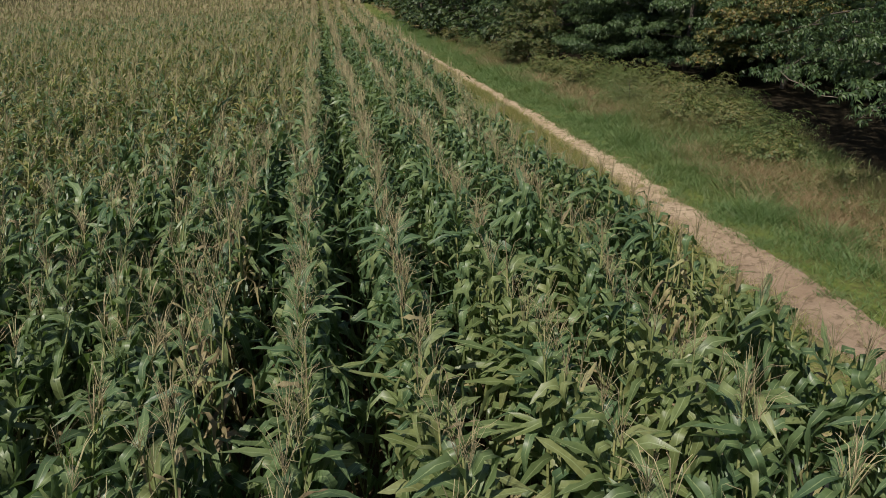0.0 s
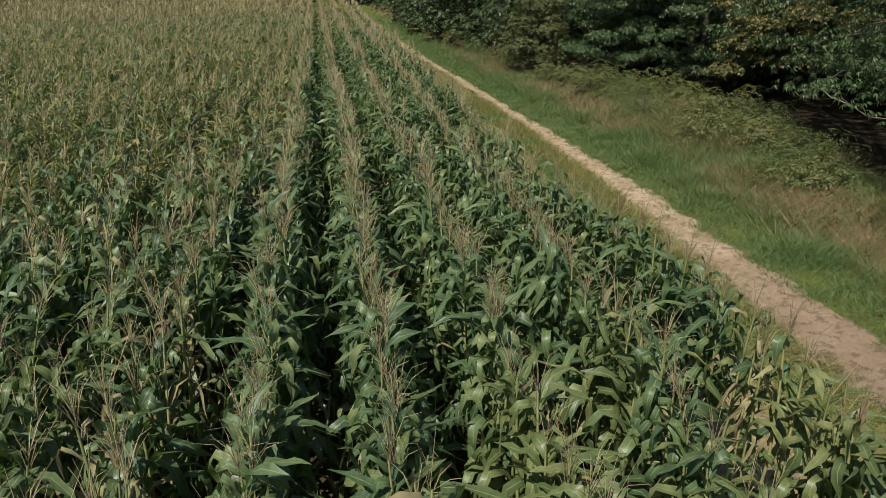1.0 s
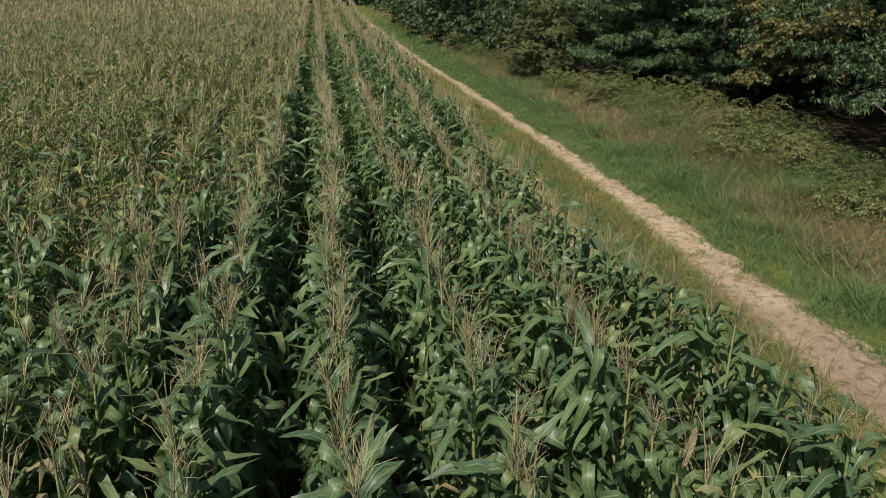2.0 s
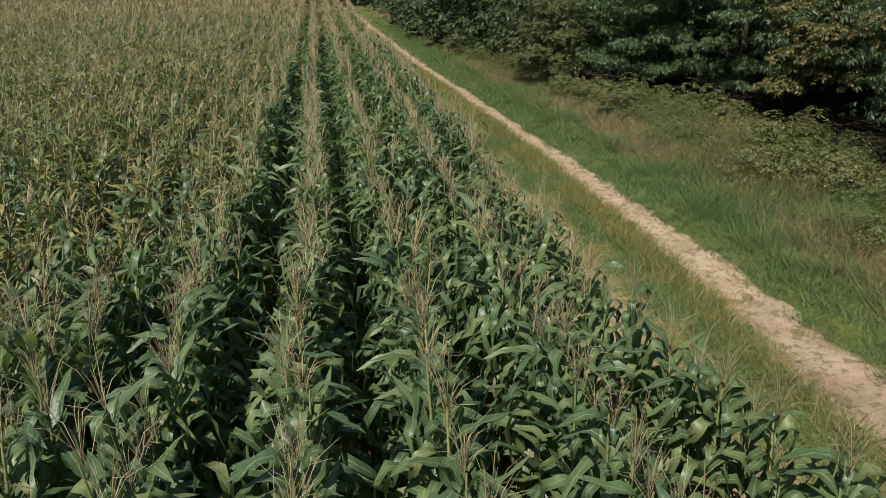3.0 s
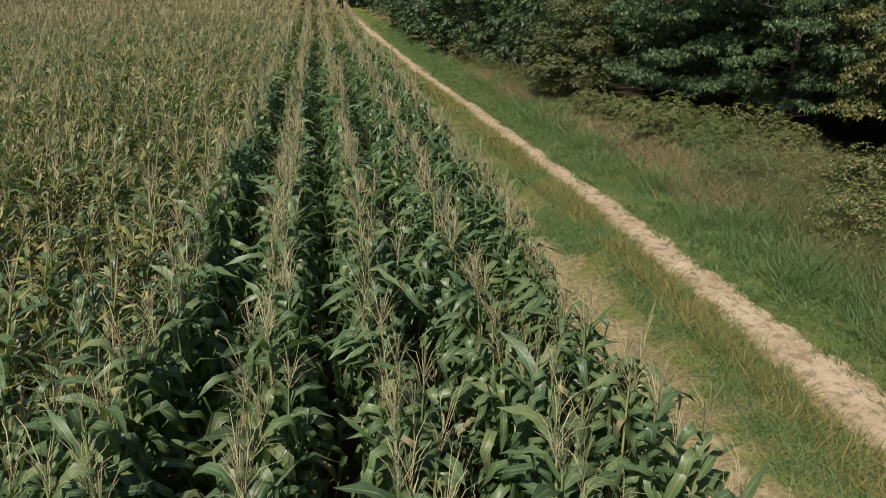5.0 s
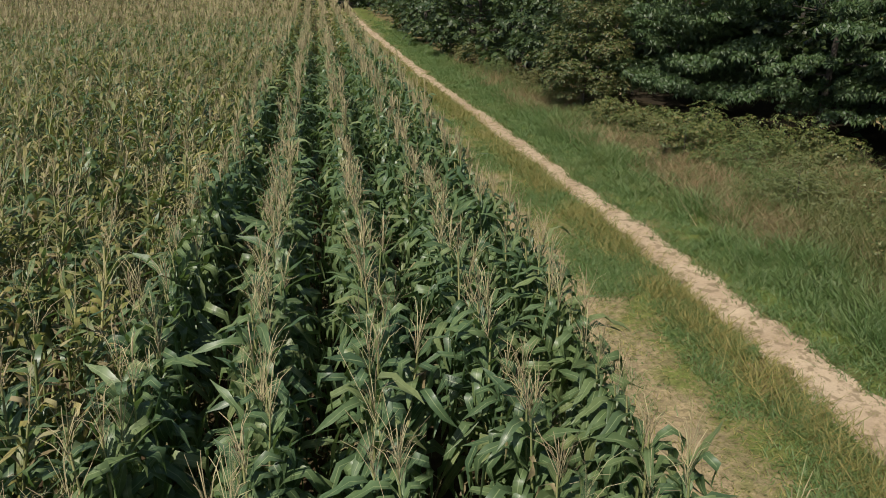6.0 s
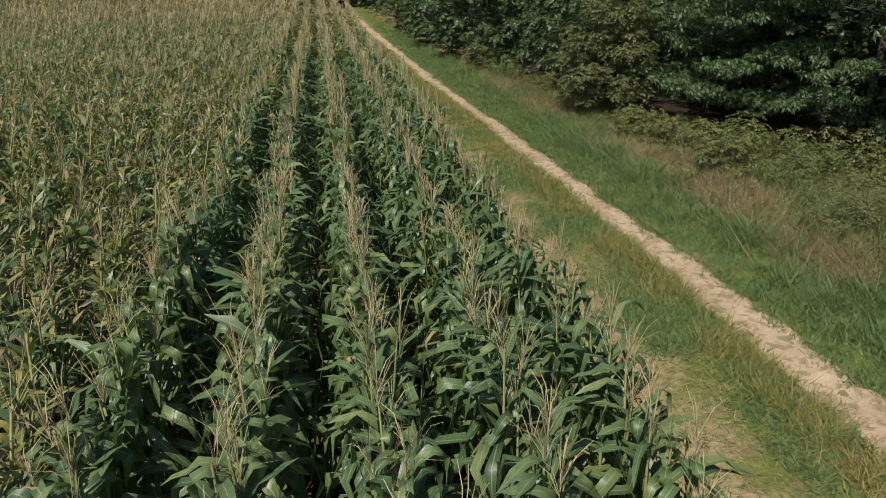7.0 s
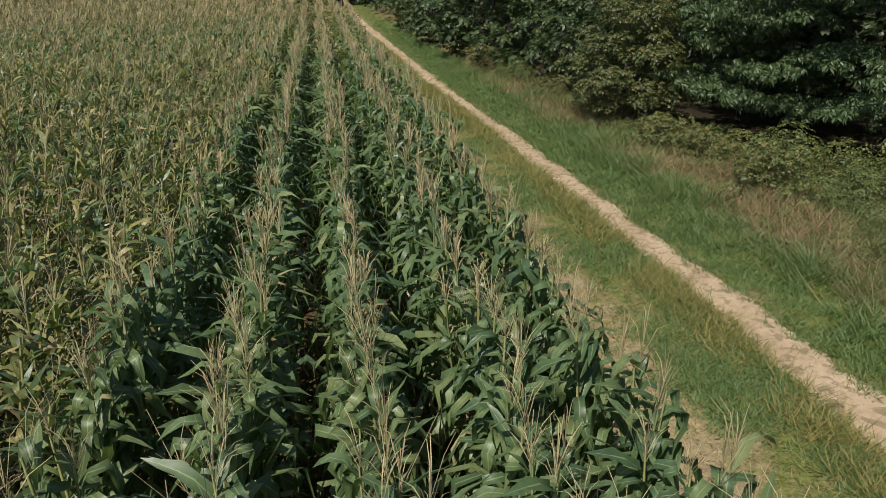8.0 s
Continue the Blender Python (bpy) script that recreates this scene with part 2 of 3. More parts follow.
# ---- mesh helpers ----
def mesh(name, verts, quads, mats, slots=None, uvs=None, smooth=True):
    """A mesh from arrays of corners and four-cornered faces (a repeated last corner makes a triangle)."""
    verts, quads = np.asarray(verts, np.float32), np.asarray(quads, np.int32)
    me = bpy.data.meshes.new(name)
    me.vertices.add(len(verts))
    me.vertices.foreach_set("co", verts.ravel())
    me.loops.add(quads.size)
    me.loops.foreach_set("vertex_index", quads.ravel())
    me.polygons.add(len(quads))
    me.polygons.foreach_set("loop_start", np.arange(0, quads.size, 4, dtype=np.int32))
    me.polygons.foreach_set("use_smooth", np.full(len(quads), smooth))
    for m in mats:
        me.materials.append(m)
    if slots is not None:
        me.polygons.foreach_set("material_index", np.asarray(slots, np.int32))
    if uvs is not None:
        layer = me.uv_layers.new(name="UVMap")
        layer.data.foreach_set("uv", np.asarray(uvs, np.float32)[quads.ravel()].ravel())
    me.update(calc_edges=True)
    return me


class Bits:
    """Gathers pieces of geometry into one mesh."""

    def __init__(self):
        self.v, self.q, self.s, self.u, self.n = [], [], [], [], 0

    def add(self, v, q, slot=0, uv=None):
        v, q = np.asarray(v, float), np.asarray(q, int)
        self.v.append(v)
        self.q.append(q + self.n)
        self.s.append(np.full(len(q), slot) if np.isscalar(slot) else np.asarray(slot))
        self.u.append(np.full((len(v), 2), 0.25) if uv is None else uv)
        self.n += len(v)
        return self

    def arrays(self):
        return np.concatenate(self.v), np.concatenate(self.q), np.concatenate(self.s), np.concatenate(self.u)

    def mesh(self, name, mats):
        v, q, s, u = self.arrays()
        return mesh(name, v, q, mats, s, u)


def tube(points, radii, sides=5, closed=True):
    """A tapered tube along points."""
    points, radii = np.asarray(points, float), np.asarray(radii, float)
    along = np.gradient(points, axis=0)
    along /= np.linalg.norm(along, axis=1)[:, None] + 1e-9
    ref = np.where(np.abs(along[:, 2:3]) > 0.9, [[1.0, 0, 0]], [[0, 0, 1.0]])
    a = np.cross(along, ref)
    a /= np.linalg.norm(a, axis=1)[:, None] + 1e-9
    b = np.cross(along, a)
    w = np.arange(sides) * 2 * np.pi / sides
    ring = points[:, None] + radii[:, None, None] * (np.cos(w)[None, :, None] * a[:, None] + np.sin(w)[None, :, None] * b[:, None])
    n = len(points)
    i, j = np.meshgrid(np.arange(n - 1), np.arange(sides), indexing="ij")
    k = (j + 1) % sides
    q = np.stack([i * sides + j, i * sides + k, (i + 1) * sides + k, (i + 1) * sides + j], -1).reshape(-1, 4)
    return ring.reshape(-1, 3), q


def place_many(variant, poses):
    """Copies of one piece of geometry (v, q, slot, uv) at many 4x4 poses, as arrays."""
    v, q, s, u = variant
    m = np.asarray(poses, float)
    out = np.einsum("kij,nj->kni", m[:, :3, :3], v) + m[:, None, :3, 3]
    k, n = len(m), len(v)
    faces = (q[None] + (np.arange(k) * n)[:, None, None]).reshape(-1, 4)
    return out.reshape(-1, 3), faces, np.tile(s, k), np.tile(u, (k, 1))


def poses_from(x, y, z, turn, scale, lean_x=0.0, lean_y=0.0):
    """4x4 poses from arrays: turn about z, even scale, then a small lean."""
    k = len(x)
    m = np.zeros((k, 4, 4))
    c, s = np.cos(turn) * scale, np.sin(turn) * scale
    m[:, 0, 0], m[:, 0, 1], m[:, 1, 0], m[:, 1, 1] = c, -s, s, c
    m[:, 2, 2] = scale
    m[:, 0, 2], m[:, 1, 2] = lean_x * scale, lean_y * scale
    m[:, 0, 3], m[:, 1, 3], m[:, 2, 3], m[:, 3, 3] = x, y, z, 1
    return m


def part(name, data, parent, label=""):
    ob = new(name, data)
    ob.parent = parent
    return tagged(ob, label)


# ---- ground and track ----
def build_ground():
    xs = np.concatenate([[-1500, -400, -120, -60], np.arange(-40, -6, 1.5), np.arange(-6, 14, 0.2), np.arange(14, 40, 1.5), [60, 120, 400, 1500]])
    ys = np.concatenate([[-300, -80, -30], np.arange(-12, 60, 0.4), np.arange(60, 110, 1.5), [120, 160, 220, 400, 900, 3000]])
    gx, gy = np.meshgrid(xs, ys)
    v = np.stack([gx, gy, ground_z(gx, gy)], -1).reshape(-1, 3)
    i, j = np.meshgrid(np.arange(len(ys) - 1), np.arange(len(xs) - 1), indexing="ij")
    w = len(xs)
    q = np.stack([i * w + j, i * w + j + 1, (i + 1) * w + j + 1, (i + 1) * w + j], -1).reshape(-1, 4)
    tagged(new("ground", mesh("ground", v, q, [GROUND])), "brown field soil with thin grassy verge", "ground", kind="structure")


def build_strip(name, label, mat, centre, half, y0, y1, lift, seed, ragged=1.7, headland=None):
    """A worn strip of bare earth, lying on the ground, whose crumbling edges sink into it."""
    ys = np.arange(y0, y1, 0.06)
    n = 17
    u = np.linspace(-1, 1, n)
    wander = 0.10 * (patchy(ys, ys * 0, 1.3, seed) - 0.5)
    h = half(ys) * 1.45
    if headland is None:
        gx, gy = (centre(ys) + wander)[:, None] + h[:, None] * u, np.repeat(ys[:, None], n, 1)
    else:      # across the end of the rows
        gx, gy = np.repeat(ys[::-1, None], n, 1), (headland + wander)[:, None] + h[:, None] * u
    crumble = patchy(gx, gy, 0.55, seed + 1) * 0.55 + patchy(gx, gy, 0.24, seed + 2) * 0.40 + patchy(gx, gy, 0.12, seed + 3) * 0.05
    inside = 1 - (np.abs(u)[None, :] / 0.72) ** 3
    gz = ground_z(gx, gy) + np.clip(lift * (inside + ragged * (crumble - 0.5)), -0.05, lift * 1.3) + 0.006 * (patchy(gx, gy, 0.16, seed + 4) - 0.5) + 0.009 * (patchy(gx, gy, 0.33, seed + 6) - 0.5)
    v = np.stack([gx, gy, gz], -1).reshape(-1, 3)
    i, j = np.meshgrid(np.arange(len(ys) - 1), np.arange(n - 1), indexing="ij")
    q = np.stack([i * n + j, i * n + j + 1, (i + 1) * n + j + 1, (i + 1) * n + j], -1).reshape(-1, 4)
    return tagged(new(name, mesh(name, v, q, [mat])), label, "path", kind="structure")


build_ground()
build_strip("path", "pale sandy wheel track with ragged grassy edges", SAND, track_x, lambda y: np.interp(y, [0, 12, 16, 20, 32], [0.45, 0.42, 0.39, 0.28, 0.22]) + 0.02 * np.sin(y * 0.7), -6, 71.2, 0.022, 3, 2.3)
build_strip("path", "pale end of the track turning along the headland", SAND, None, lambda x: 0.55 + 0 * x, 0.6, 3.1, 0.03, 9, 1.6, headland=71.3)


# ---- corn ----
def corn_leaf(r, length, width, start, end, segs, folded, turn, height, fold):
    """One arching strap leaf that leaves the stalk at a height, towards the angle turn."""
    s = np.linspace(0, 1, segs + 1)
    f = np.clip((s - fold) / r.uniform(0.10, 0.26), 0, 1)
    pitch = start - 0.12 * s + (end - start) * f * f * (3 - 2 * f)
    step = length / segs
    out = np.concatenate([[0], np.cumsum(np.cos((pitch[:-1] + pitch[1:]) / 2) * step)]) + 0.012
    up = np.concatenate([[0], np.cumsum(np.sin((pitch[:-1] + pitch[1:]) / 2) * step)]) + height
    w = width * np.minimum(1, 0.45 + 2.6 * s) * np.clip(1 - s ** 4.6, 0.02, 1) * 0.5
    swing = r.normal(0, 0.26) * s ** 2 * length
    roll = r.normal(0, 0.55) * s + r.normal(0, 0.18)
    across = np.stack([np.zeros_like(s), np.cos(roll), np.sin(roll)], -1)
    over = np.stack([-np.sin(pitch), np.zeros_like(s), np.cos(pitch)], -1)
    mid = np.stack([out, swing, up], -1)
    wav = 0.46 * np.sin(s * r.uniform(12, 20) + r.uniform(0, 6)) * w
    wav2 = 0.46 * np.sin(s * r.uniform(12, 20) + r.uniform(0, 6)) * w
    a = mid + across * w[:, None] + over * (0.28 * w + wav)[:, None]
    b = mid - across * w[:, None] + over * (0.28 * w + wav2)[:, None]
    if folded:
        v = np.stack([a, mid, b], 1).reshape(-1, 3)
        uv = np.stack([np.tile([0.0, 0.5, 1.0], segs + 1), np.repeat(s, 3)], -1)
        i = np.arange(segs) * 3
        q = np.concatenate([np.stack([i, i + 1, i + 4, i + 3], -1), np.stack([i + 1, i + 2, i + 5, i + 4], -1)])
    else:
        v = np.stack([a, b], 1).reshape(-1, 3)
        uv = np.stack([np.tile([0.1, 0.4], segs + 1), np.repeat(s, 2)], -1)
        i = np.arange(segs) * 2
        q = np.stack([i, i + 1, i + 3, i + 2], -1)
    c, n = math.cos(turn), math.sin(turn)
    v = np.stack([v[:, 0] * c - v[:, 1] * n, v[:, 0] * n + v[:, 1] * c, v[:, 2]], -1)
    return v, q, uv


def ribbon(points, widths, turn):
    """A thin tapering strip along points, for far-off stems."""
    points, d = np.asarray(points, float), np.array([math.cos(turn), math.sin(turn), 0])
    w = np.asarray(widths)[:, None]
    v = np.stack([points - d * w, points + d * w], 1).reshape(-1, 3)
    i = np.arange(len(points) - 1) * 2
    return v, np.stack([i, i + 1, i + 3, i + 2], -1)


def corn_tassel(r, base, branches, thick, sides, bits):
    """The dry flower plume: an upright spike and side branches that arch out."""
    top = r.uniform(0.28, 0.38)
    lean = r.normal(0, 0.22, 2)
    s = np.linspace(0, 1, 3)[:, None]
    spine = np.array([0, 0, base]) + s * np.array([lean[0] * top, lean[1] * top, top])
    bits.add(*(tube(spine, np.array([1.3, 1.0, 0.5]) * thick, 3) if sides else ribbon(spine[::2], [thick, thick * 0.6], r.uniform(-0.4, 0.4))))
    for k in range(branches):
        a = k * 2.4 + r.uniform(0, 0.8)
        reach, rise = r.uniform(0.02, 0.15) * (1.0 if thick < 0.0022 else 0.6), r.uniform(0.10, 0.27)
        z = base + r.uniform(-0.04, 0.11)
        d = np.array([math.cos(a), math.sin(a), 0])
        pts = [np.array([0, 0, z]), np.array([0, 0, z + rise * 0.75]) + d * reach * 0.6, np.array([0, 0, z + rise * r.uniform(0.8, 1.1)]) + d * reach * 1.25]
        bits.add(*(tube(pts, np.array([0.6, 0.9, 0.4]) * thick, 3) if sides else ribbon(pts if thick < 0.006 else pts[::2], [thick * 0.7, thick * 1.1, thick * 0.6] if thick < 0.006 else [thick * 0.9, thick * 0.7], r.uniform(-0.5, 0.5))))
    return bits


def corn_parts(seed, leaves, segs, folded, branches, thick, sides, withered=0.03, slim=1.0, droop=0.78):
    """The pieces of one plant about 2.05 m high: stalk, leaves (dry or green) and tassel."""
    r = np.random.default_rng(seed)
    base = r.uniform(1.68, 1.80)
    wob = r.normal(0, 0.012, (5, 2))
    zs = np.linspace(0, base + 0.02, 5)
    if folded:
        stalk = Bits().add(*tube(np.concatenate([wob, zs[:, None]], 1), [0.014, 0.013, 0.012, 0.010, 0.006], 4))
    else:
        stalk = Bits().add(*tube([[0, 0, 0], [0, 0, base]], [0.018, 0.010], 3))
    blades = []
    for k in range(leaves):
        f = k / (leaves - 1)
        h = 0.5 + f ** (0.85 if droop > 0.3 else 0.6) * (base - 0.57)
        side = (k % 2) * math.pi + r.normal(0, 0.65)
        length = np.interp(f, [0, 0.45, 0.75, 1.0], [0.90, 0.72, 0.46, 0.34]) * r.uniform(0.75, 1.12) * (1.0 if droop > 0.7 else 0.85 if droop > 0.3 else 0.62)
        width = (0.074 - 0.012 * f) * slim * r.uniform(0.85, 1.15) * (1.0 if folded else 1.12)
        start = radians(r.uniform(28, 56) + (20 if droop > 0.7 else 20) * min(1, f / 0.6))
        end = radians(r.uniform(-114, -74) if f < (0.55 if droop > 0.7 else 0.3) or r.random() < droop + 0.14 - 0.22 * (f - 0.55) / 0.45 else r.uniform(-40, 40) if droop > 0.3 else r.uniform(-25, 65))
        dry = r.random() < (0.25 if f < 0.3 else withered * 0.7)
        if dry:
            width, length = width * (0.5 if droop > 0.5 else 0.75), length * 0.75
        blades.append((corn_leaf(r, length, width, start, end, segs, folded, side, h, r.uniform(0.26, 0.52) if f < 0.45 else r.uniform(0.18, 0.44)), dry))
    return stalk, blades, corn_tassel(r, base - 0.02, branches, thick, sides, Bits())


def corn_whole(*args):
    """One plant as plain arrays: slots 0 leaf, 1 dry leaf, 2 stalk, 3 tassel, 4 yellowing leaf."""
    stalk, blades, tassel = corn_parts(*args)
    pale = args[7] > 0.1 if len(args) > 7 else False
    b = Bits()
    v, q, _, u = stalk.arrays()
    b.add(v, q, 2, u)
    for (lv, lq, lu), dry in blades:
        b.add(lv, lq, 1 if dry else (4 if pale and len(b.v) % 5 > 1 else 0), lu)
    v, q, _, u = tassel.arrays()
    b.add(v, q, 3, u)
    return b.arrays()


CORN_MATS = [CORN, CORN_DRY, STALK, TASSEL, CORN_PALE]


def sow(row_from, row_to, y0, y1, gap, r):
    """Places of plants in rows numbered leftwards from the last one at the field's edge."""
    xs, ys = [], []
    for k in range(row_from, row_to):
        y = np.arange(y0, y1, gap) + r.uniform(0, gap)
        y = y + r.normal(0, gap * 0.2, len(y))
        keep = r.random(len(y)) > 0.03
        y = y[keep]
        x = ROW_LAST - k * ROW_GAP + r.normal(0, 0.025, len(y)) + (0.29 * np.clip((11.6 - y) / 1.8, 0, 1) - 0.15 if k == 0 else 0.0)
        ok = x < field_edge(y)
        xs.append(x[ok])
        ys.append(y[ok])
    return np.concatenate(xs), np.concatenate(ys)


def corn_pose(x, y, r):
    k = len(x)
    turn = r.normal(0, 0.5, k) + np.pi * r.integers(0, 2, k)      # the leaves stand across the row
    turn = np.where(x < -0.9 + r.normal(0, 0.5, k), r.uniform(0, 2 * np.pi, k), turn)
    size = r.normal(1.0, 0.045, k) * (1 + 0.03 * np.sin(x * 0.9 + y * 0.23) + 0.02 * np.sin(y * 0.8)) * np.where(x > ROW_LAST - 0.4, 1.0, 1.02)
    blown = 0.03 + 0.20 * np.clip((-0.9 - x) / 1.2, 0, 1)      # past the first rows the stand leans over
    return poses_from(x, y, ground_z(x, y) - 0.01, turn, size, r.normal(blown, 0.035 + 0.3 * blown), r.normal(0.0, 0.035, k))


def corn_stuff(name, label, x, y, variants, r):
    b = Bits()
    pick = r.integers(0, len(variants), len(x))
    poses = corn_pose(x, y, r)
    for i, var in enumerate(variants):
        if (pick == i).any():
            v, q, s, u = place_many(var, poses[pick == i])
            b.add(v, q, s, u)
    tagged(new(name, b.mesh(name, CORN_MATS)), label, "corn", kind="stuff")


def view_left(y):
    """West of this line the field stays far from the flight."""
    return -2.2 - np.clip(y - 2, 0, None) * 0.50


def build_corn():
    r = np.random.default_rng(21)
    fine = [corn_whole(100 + i, 23, 5, True, 14, 0.0020, 0, 0.04) for i in range(10)]
    tired = [corn_whole(150 + i, 30, 4, False, 5, 0.0018, 0, 0.36, 0.56, 0.2) for i in range(10)]
    middle = [corn_whole(200 + i, 20, 4, False, 11, 0.0030, 0, 0.05, 0.90) for i in range(8)]
    middle_tired = [corn_whole(250 + i, 24, 3, False, 6, 0.0024, 0, 0.36, 0.60, 0.2) for i in range(8)]
    coarse = [corn_whole(300 + i, 11, 3, False, 5, 0.0054, 0, 0.3, 1.05, 0.6) for i in range(8)]
    far = [corn_whole(350 + i, 7, 2, False, 6, 0.011, 0, 0.85, 1.2, 0.5) for i in range(6)]
    rough = [corn_whole(400 + i, 7, 2, False, 2, 0.010, 0, 0.09, 1.7) for i in range(4)]
    x, y = sow(0, 52, -3, FIELD_END, 0.170, r)
    near = (x > -2.0) & (y > 4.6) & (y < 11.9)
    seen = x > view_left(y)
    worn = (x + 1.2 + 5.5 * np.clip((14 - y) / 5, 0, 1) + 2.0 * (patchy(x, y, 4.0, 8) - 0.5) < 0) & (r.random(len(x)) < np.clip(0.45 + (y - 8) / 20, 0.5, 0.9))
    groups = [("dense green corn with tan tassels in rows", ~near & seen & (y < 19) & ~worn, fine),
              ("ripening corn with yellowing leaves and tan tassels", ~near & seen & (y < 19) & worn, tired),
              ("green corn with tan tassels farther along the rows", seen & (y >= 19) & (y < 36) & ~worn, middle),
              ("yellowing corn with tan tassels farther out", seen & (y >= 19) & (y < 36) & worn, middle_tired),
              ("distant corn rows topped with tan tassels", seen & (y >= 36) & (y < 49) & (r.random(len(x)) < 0.9), coarse),
              ("brown ripe corn at the far end of the field", seen & (y >= 49) & (r.random(len(x)) < 0.75), far),
              ("outlying corn rows of the wide field", ~seen & (y < 46) & (r.random(len(x)) < np.where(x > -13, 0.85, 0.22)), rough),
              ("brown ripe outlying corn of the wide field", ~seen & (y >= 46) & (r.random(len(x)) < 0.4), far)]
    for label, which, variants in groups:
        corn_stuff("corn_rows", label, x[which], y[which], variants, r)
    # the plants nearest to the flight, leaf by leaf
    patterns = []
    for i in range(18):
        upright, withered = 10 <= i < 15, i >= 15
        stalk, blades, tassel = corn_parts(500 + i, 10 if withered else 21 if upright else 25, 7, True, 6 if upright else 14, 0.0021, 3, 1.0 if withered else 0.03, 1.0, 0.42 if upright else 0.78)
        plant = tagged(new("corn_plant"), "light green corn plant with upright leaves" if upright else "withered tan corn plant with few curled leaves" if withered else "ripening green corn plant with tan tassel", "corn plant", "corn plants in the rows")
        part("stalk", stalk.mesh("stalk", [STALK]), plant)
        part("tassel", tassel.mesh("tassel", [TASSEL]), plant, "dry tan branching tassel")
        for (v, q, u), dry in blades:
            part("leaf", mesh("leaf", v, q, [CORN_DRY if dry else CORN_LIGHT if upright else CORN], None, u), plant, "withered tan leaf" if dry else "")
        patterns.append(plant)
    nx, ny = x[near], y[near]
    poses = corn_pose(nx, ny, r)
    pick = np.where((ny < 8.2 - 0.8 * np.abs(nx - 1.6)) & (r.random(len(nx)) < 0.7), r.integers(10, 15, len(nx)), r.integers(0, 10, len(nx)))
    dead = (np.abs(nx - (ROW_LAST - 5 * ROW_GAP)) < 0.2) & (ny < 9.5) & (r.random(len(nx)) < 0.6)
    pick[dead] = r.integers(15, 18, dead.sum())
    pick[:len(patterns)] = np.arange(len(patterns))
    for i, (p, k) in enumerate(zip(poses, pick)):
        if i < len(patterns):
            patterns[i].matrix_basis = Matrix(p.tolist())
    for i, (p, k) in enumerate(zip(poses, pick)):
        if i >= len(patterns):
            ob = copy_thing(patterns[k], Matrix.Identity(4))
            ob.matrix_basis = Matrix(p.tolist())


build_corn()


# ---- grass and weeds ----
def blades(x, y, height, width, bend, r, lift=0.0):
    """Grass blades: each a slanting, tapering strip."""
    k = len(x)
    a = r.uniform(0, 2 * np.pi, k)
    dx, dy = np.cos(a), np.sin(a)
    b = r.uniform(0, 2 * np.pi, k)
    bx, by = np.cos(b) * bend * height * r.uniform(0.3, 1.3, k), np.sin(b) * bend * height * r.uniform(0.3, 1.3, k)
    z = ground_z(x, y) + lift
    w = width * 0.5
    rows = []
    for f, wf in ((0.0, 1.0), (1.0, 0.25)):
        cx, cy, cz = x + bx * f ** 2, y + by * f ** 2, z + height * (f - 0.25 * bend * f ** 2)
        rows += [np.stack([cx - dx * w * wf, cy - dy * w * wf, cz], -1), np.stack([cx + dx * w * wf, cy + dy * w * wf, cz], -1)]
    v = np.stack(rows, 1).reshape(-1, 3)
    i = np.arange(k) * 4
    return v, np.stack([i, i + 1, i + 3, i + 2], -1)


def clumped(n, x0, x1, y0, y1, r, tuft=0.12, share=7, falloff=1.6):
    """Scatter in tufts, thinning out with y."""
    m = max(1, n // share)
    cy = y0 + (y1 - y0) * (0.1 * r.random(m) + 0.9 * r.beta(1.35, 2.3 * falloff / 1.5, m))
    cx = x0 + (x1 - x0) * r.random(m)
    x = np.repeat(cx, share) + r.normal(0, tuft, m * share)
    y = np.repeat(cy, share) + r.normal(0, tuft, m * share)
    return x, y


def off_track(x, y, near=0.3):
    patch = patchy(x, y, 0.35, 21) * 0.6 + patchy(x, y, 0.13, 22) * 0.4      # tufts reach into the track unevenly
    return np.abs(x - track_x(y)) > (near + np.interp(y, [12, 24], [0.14, 0.03])) * (0.55 + 0.8 * patch)


def bare_by_corn(x, y):
    """How worn the turf is along the second wheel track, beside the corn."""
    return 0.32 * np.clip((track_x(y) - 1.22 - x) / 0.35, 0, 1) * np.clip((20.0 - y) / 3.0, 0.35, 1)


def follow(x, y):
    """Moves what was laid out beside a straight track to follow its real course."""
    return x + (track_x(y) - 5.15), y


def grass_stuff(name, label, mat, pieces):
    b = Bits()
    for v, q in pieces:
        b.add(v, q)
    tagged(new(name, b.mesh(name, [mat])), label, "grass", kind="stuff")


DRY_SPOTS = [(7.3, 11.4, 1.0, 0.6), (7.5, 13.8, 0.9, 0.7), (7.2, 15.7, 0.7, 0.6), (7.2, 21.0, 0.8, 0.7), (7.7, 22.8, 0.7, 0.6), (7.3, 24.4, 0.6, 0.5), (7.2, 26.4, 0.8, 0.5), (7.0, 32.4, 1.0, 0.8), (9.3, 17.0, 1.8, -0.5), (7.4, 18.4, 1.0, -0.4)]
LUSH_SPOTS = [(6.6, 22.0, 0.5), (6.2, 17.7, 0.55), (6.1, 12.1, 0.5), (6.3, 28.8, 0.5), (6.5, 25.0, 0.4)]      # tall blue-green tussocks
SHADE_EDGE = [(9.2, 5.0), (9.2, 11.5), (9.4, 13.6), (10.0, 16.0), (10.4, 18.0), (11.0, 19.5), (11.2, 21.7), (10.9, 24.6), (8.9, 27.5), (8.3, 30.0), (8.0, 40.0), (7.0, 60.0)]


